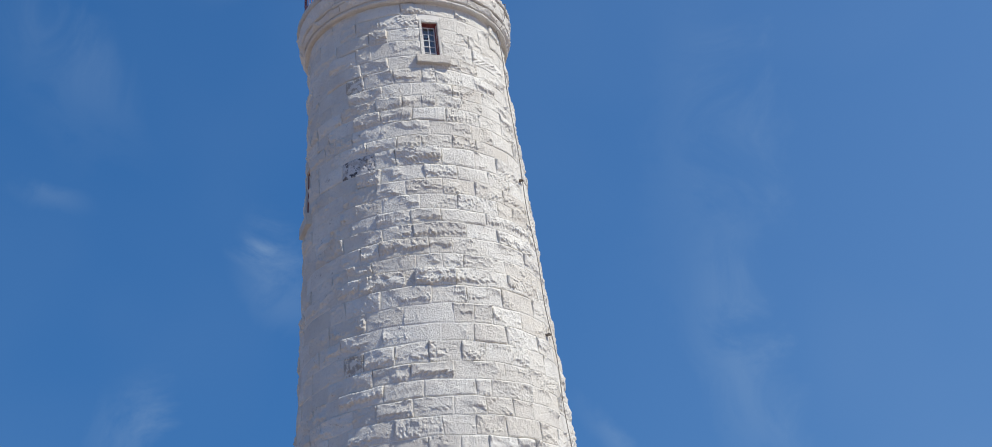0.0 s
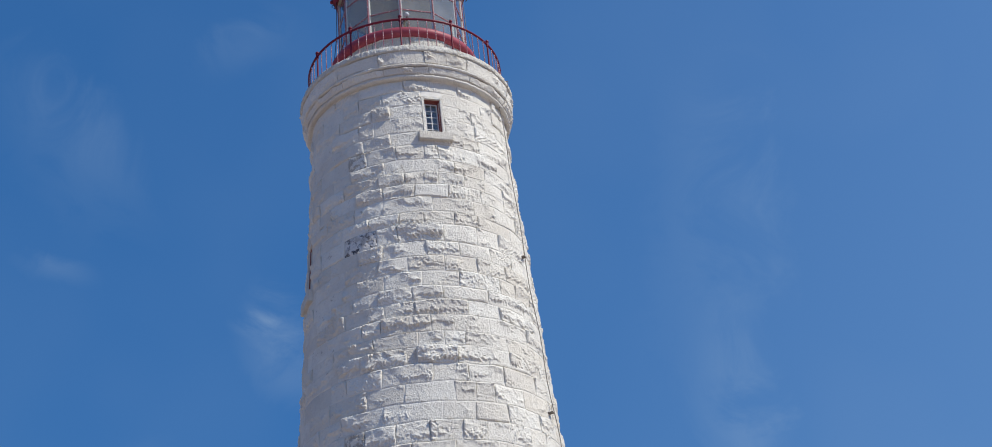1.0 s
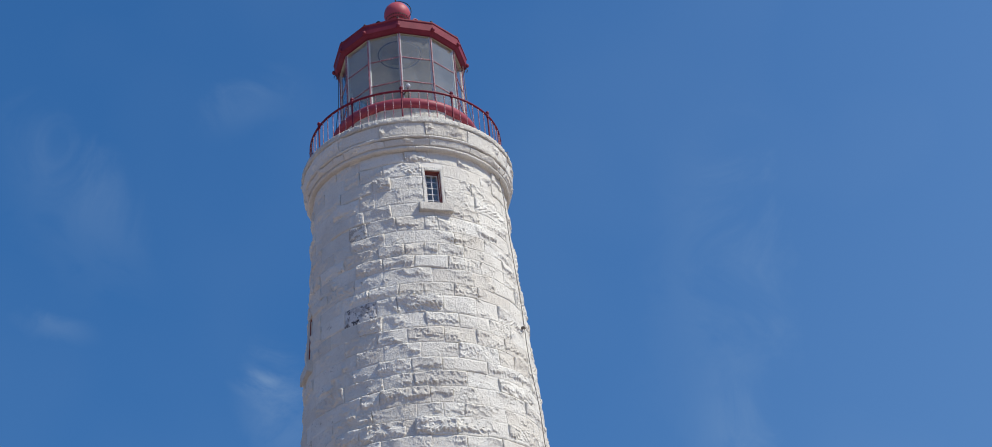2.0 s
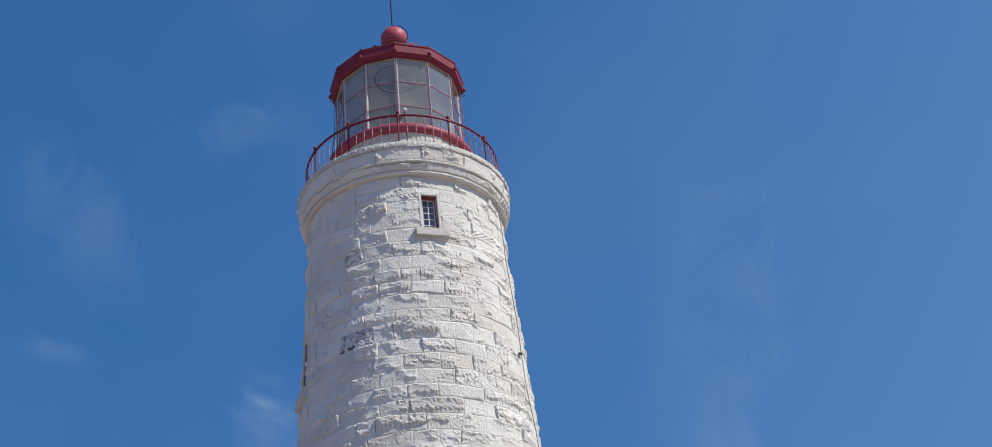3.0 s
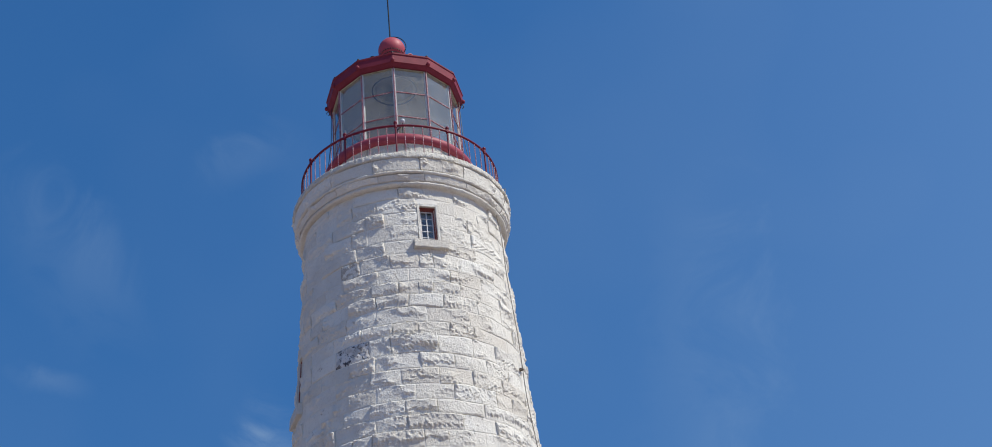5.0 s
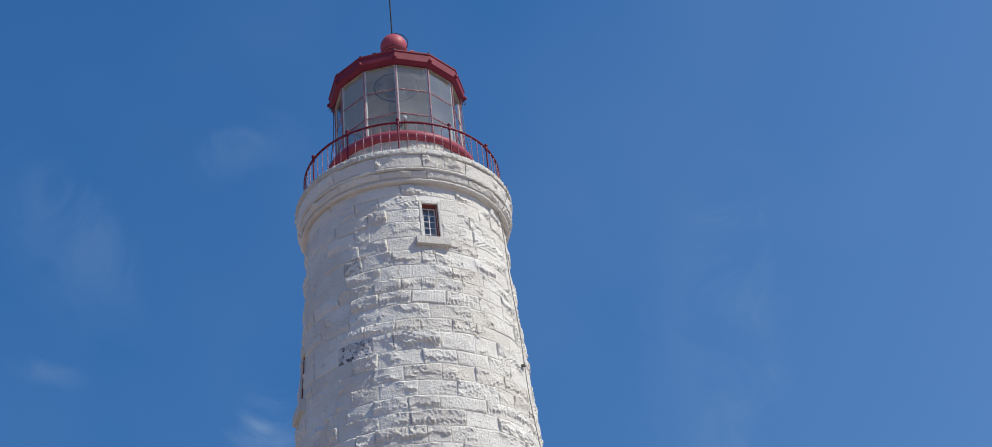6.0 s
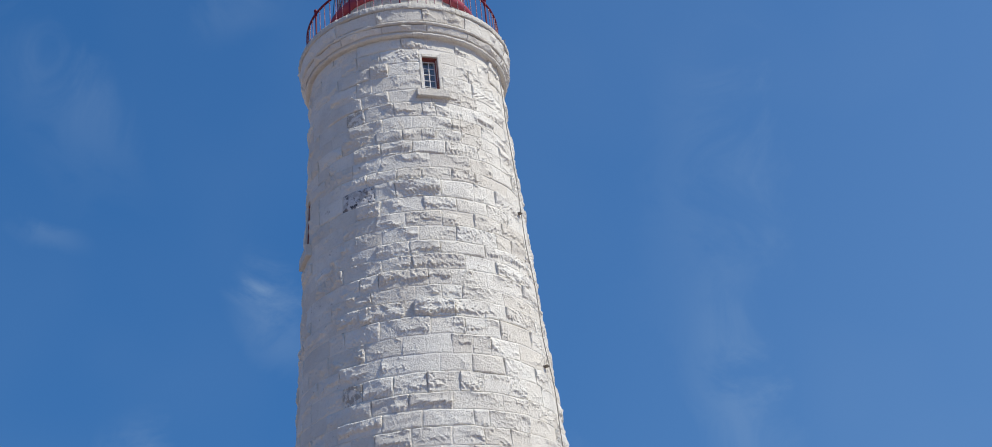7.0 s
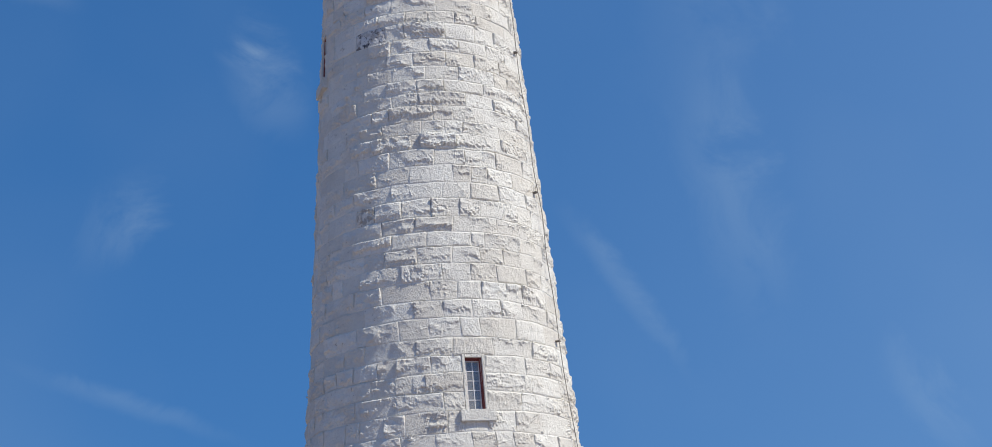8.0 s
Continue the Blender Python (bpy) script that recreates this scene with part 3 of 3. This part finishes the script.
for a, mat in ((-36, RED_BALL), (-28, DARK), (25, RED_BALL), (33, DARK), (150, DARK)):  # lifting eyes on the roof
    bm = bmesh.new()
    p, side = Vector(polar(1.35, a, 25.50)), Vector((math.cos(radians(a)), math.sin(radians(a)), 0))
    tube(bm, [p + side * 0.10 * math.cos(t) + Vector((0, 0, 0.13 * math.sin(t))) for t in np.linspace(0, math.pi, 11)], 0.024, 7)
    smooth(part("roof_handle", bm, mat, roof))
for k in range(12):
    bm = bmesh.new()
    bmesh.ops.create_uvsphere(bm, u_segments=10, v_segments=7, radius=0.045, matrix=Matrix.Translation(corner(k, 2.08, 25.0)))
    smooth(part("rim_stud", bm, DARK, roof))
for k in (-3, 3):  # thin rods from the eaves to the lantern sill
    bm = bmesh.new()
    tube(bm, [corner(k * 0.95, 2.00, 24.58), corner(k * 0.9, 2.04, 23.2), corner(k * 0.84, 2.20, 21.88)], 0.012, 6)
    smooth(part("eaves_rod", bm, DARK, roof))
for k in (-3, 3, -4, 4):  # short hooks under the eaves
    bm = bmesh.new()
    p = corner(k, 2.10, 24.56)
    tube(bm, [p + Vector((0.05 * math.sin(t), 0, -0.07 - 0.07 * math.cos(t))) for t in np.linspace(0, 1.6 * math.pi, 10)], 0.014, 6)
    smooth(part("eaves_hook", bm, DARK, roof))

mast = part("mast", tube(bmesh.new(), [(-0.03, 0, 27.3), (-0.04, 0, 29.2), (-0.05, 0, 31.2)], 0.022, 8), BLACK, lighthouse, "thin black antenna mast")
smooth(mast)
cable = part("mast_cable", tube(bmesh.new(), [(-0.03 + (0.45 + 0.06 * math.sin(1.5 * t)) * math.sin(t), -0.12, 26.85 + (0.45 + 0.06 * math.sin(1.5 * t)) * math.cos(t)) for t in np.linspace(0.0, 2.0, 16)], 0.014, 7), BLACK, mast)
smooth(cable)

# Lamp inside the lantern
bm = bmesh.new()
for p, q, r in ((21.6, 22.3, 0.16), (22.3, 22.36, 0.30), (22.36, 22.6, 0.07)):
    tube(bm, [(0, 0, p), (0, 0, q)], r, 16)
lamp_stand = part("lamp_stand", bm, LINING, lighthouse, "grey iron lamp stand")
smooth(lamp_stand)
bm = bmesh.new()
bmesh.ops.create_uvsphere(bm, u_segments=24, v_segments=14, radius=0.24, matrix=pose(0, 0, 22.95) @ Matrix.Diagonal((1, 1, 1.5, 1)))
beacon = part("beacon_lens", bm, WINDOW_GLASS, lamp_stand, "clear glass beacon lens")
smooth(beacon)
part("lantern_floor", lathe([(0.02, 21.66), (1.74, 21.66)], 48), LINING, lighthouse)

# Small white globe on the gallery, beside a dark bracket
bm = bmesh.new()
tube(bm, [(0, 0, 0), (0, 0, 0.62)], 0.022, 8)
tube(bm, [(0, 0, 0.55), (-0.16, 0.02, 0.40), (-0.20, 0.02, 0.2)], 0.018, 8)
globe_stand = part("globe_stand", bm, DARK, lighthouse, "dark iron bracket")
smooth(globe_stand)
globe_stand.matrix_basis = pose(*polar(2.04, 5.0, 21.8))
bm = bmesh.new()
bmesh.ops.create_uvsphere(bm, u_segments=18, v_segments=12, radius=0.075, matrix=pose(0, 0, 0.68))
smooth(part("globe", bm, GLOBE, globe_stand, "small white plastic globe"))


# ---- windows ----
def window(w, pane_glass, cols=2, rows=5):
    a, z0, z1, width = w
    r = wall_radius((z0 + z1) / 2)
    half, tall = width / 2, z1 - z0
    lean = math.degrees(math.atan(0.062))
    bm = bmesh.new()
    for s in (-1, 1):
        x0, x1 = sorted((s * half, s * (half + JAMB)))
        box(bm, x0, x1, -0.03, 0.30, 0.0, tall + 0.09, 0.008)
    box(bm, -half + 0.001, half - 0.001, -0.033, 0.30, tall, tall + 0.10, 0.008)
    surround = part("window", bm, DRESSED, lighthouse, "small sash window in a smooth white stone surround")
    surround.matrix_basis = pose(*polar(r, a, z0), -lean, 0, a)
    bm = bmesh.new()
    box(bm, -half - 0.25, half + 0.25, -0.14, 0.12, -0.265 * tall / 1.2, 0.0, 0.014)
    part("window_sill", bm, DRESSED, surround, "thick projecting white stone sill")
    bm = bmesh.new()
    t, y0, y1 = 0.045, 0.13, 0.21
    for x0, x1, za, zb in ((-half, -half + t, 0, tall), (half - t, half, 0, tall), (-half + t, half - t, tall - t, tall), (-half + t, half - t, 0.0, 0.03)):
        box(bm, x0 + 0.001, x1 - 0.001, y0, y1, za + 0.001, zb - 0.001, 0.004)
    part("window_frame", bm, RED_FRAME, surround, "dull red wooden window frame")
    bm = bmesh.new()
    for s in (-1, 1):  # red painted reveals
        x0, x1 = sorted((s * (half - 0.003), s * (half - 0.010)))
        box(bm, x0, x1, 0.02, 0.13, 0.003, tall - 0.003)
    box(bm, -half + 0.011, half - 0.011, 0.02, 0.13, tall - 0.010, tall - 0.003)
    part("reveal_board", bm, RED_FRAME, surround)
    gx0, gx1, gz0, gz1 = -half + t, half - t, 0.03, tall - t
    bm = bmesh.new()
    b = 0.026
    for x0, x1, za, zb in ((gx0, gx0 + b, gz0, gz1), (gx1 - b, gx1, gz0, gz1), (gx0 + b, gx1 - b, gz0, gz0 + b), (gx0 + b, gx1 - b, gz1 - b, gz1)):
        box(bm, x0, x1, 0.15, 0.19, za, zb, 0.003)
    part("sash", bm, WHITE, surround, "white painted sash")
    cw, ch = (gx1 - gx0 - 2 * b) / cols, (gz1 - gz0 - 2 * b) / rows
    for i in range(1, cols):
        bm = bmesh.new()
        x = gx0 + b + i * cw
        box(bm, x - 0.012, x + 0.012, 0.155, 0.185, gz0 + b, gz1 - b, 0.003)
        part("glazing_bar", bm, WHITE, surround)
    for j in range(1, rows):
        bm = bmesh.new()
        z = gz0 + b + j * ch
        box(bm, gx0 + b, gx1 - b, 0.157, 0.183, z - 0.011, z + 0.011, 0.003)
        part("glazing_bar", bm, WHITE, surround)
    for i in range(cols):
        for j in range(rows):
            bm = bmesh.new()
            x, z = gx0 + b + i * cw, gz0 + b + j * ch
            box(bm, x + 0.008, x + cw - 0.008, 0.168, 0.173, z + 0.008, z + ch - 0.008)
            part("pane", bm, pane_glass, surround)


for w, pane_glass in zip(WINDOWS, (WINDOW_GLASS, PALE_GLASS, WINDOW_GLASS)):
    window(w, pane_glass)

# ---- lightning conductor ----
points = []
for z in np.arange(-3.86, 19.6, 0.35):
    points.append(polar(wall_radius(z) + 0.10 + 0.02 * math.sin(z * 2.1), 64.0 + 0.9 * math.sin(z * 0.8) + 0.4 * math.sin(z * 2.7), z))
points += [polar(3.12, 66.0, 19.75), polar(3.20, 67.5, 20.05), polar(3.24, 69.0, 20.4), polar(3.235, 70.5, 20.62), polar(2.95, 71.0, 20.68)]
conductor = part("lightning_conductor", tube(bmesh.new(), points, 0.012, 6), COPPER, lighthouse, "thin weathered lightning conductor cable")
for z in (6.1, 10.4, 14.78):
    bm = bmesh.new()
    box(bm, -0.12, 0.02, -0.115, 0.04, -0.014, 0.014, 0.005, pose(*polar(wall_radius(z), 64.3, z), 0, 0, 64.3))
    part("bracket", bm, COPPER, conductor)

# ---- stones of the tower: the courses that face the open ground singly, the rest joined ----
rng = random.Random(11)
single, joined_v, joined_f = 0, [], []
for c, (z0, z1) in enumerate(zip(BEDS, BEDS[1:])):
    c -= FOOT
    fixed = FIXED.get(c, [])
    spans = [(a0, a1, None, None) for a0, a1 in course_spans(z0, z1, rng, fixed, LOWER_JOINTS.get(c) or UPPER_JOINTS.get(c) or ())] + list(fixed)
    for a0, a1, look_of, proud in spans:
        mid = ((a0 + a1) / 2 + 180) % 360 - 180
        front = abs(mid) < 100 and z0 > 1.4
        style = look_of or ("flat" if rng.random() < 0.07 else "rock")
        shape = {"flaking": "flat", "bare": "rock"}.get(style, style)
        data = rock_stone(a0, a1, z0, z1, rng, 0.022 if front else 0.16, shape, proud)
        if style == "flaking":
            part("stone", data, FLAKING, wall, "flat stone with dark flaking paint")
        elif style == "bare":
            part("stone", data, BARE, wall, "rough stone worn bare to beige")
        elif abs(mid) < 76 and 2.5 < z0 and single < 300:
            part("stone", data, STONE, wall)
            single += 1
        else:
            n = len(joined_v)
            joined_v += data[0]
            joined_f += [tuple(i + n for i in f) for f in data[1]]
part("stonework", (joined_v, joined_f), STONE_JOINED, wall, "rock-faced white limewashed stones", kind="stuff")
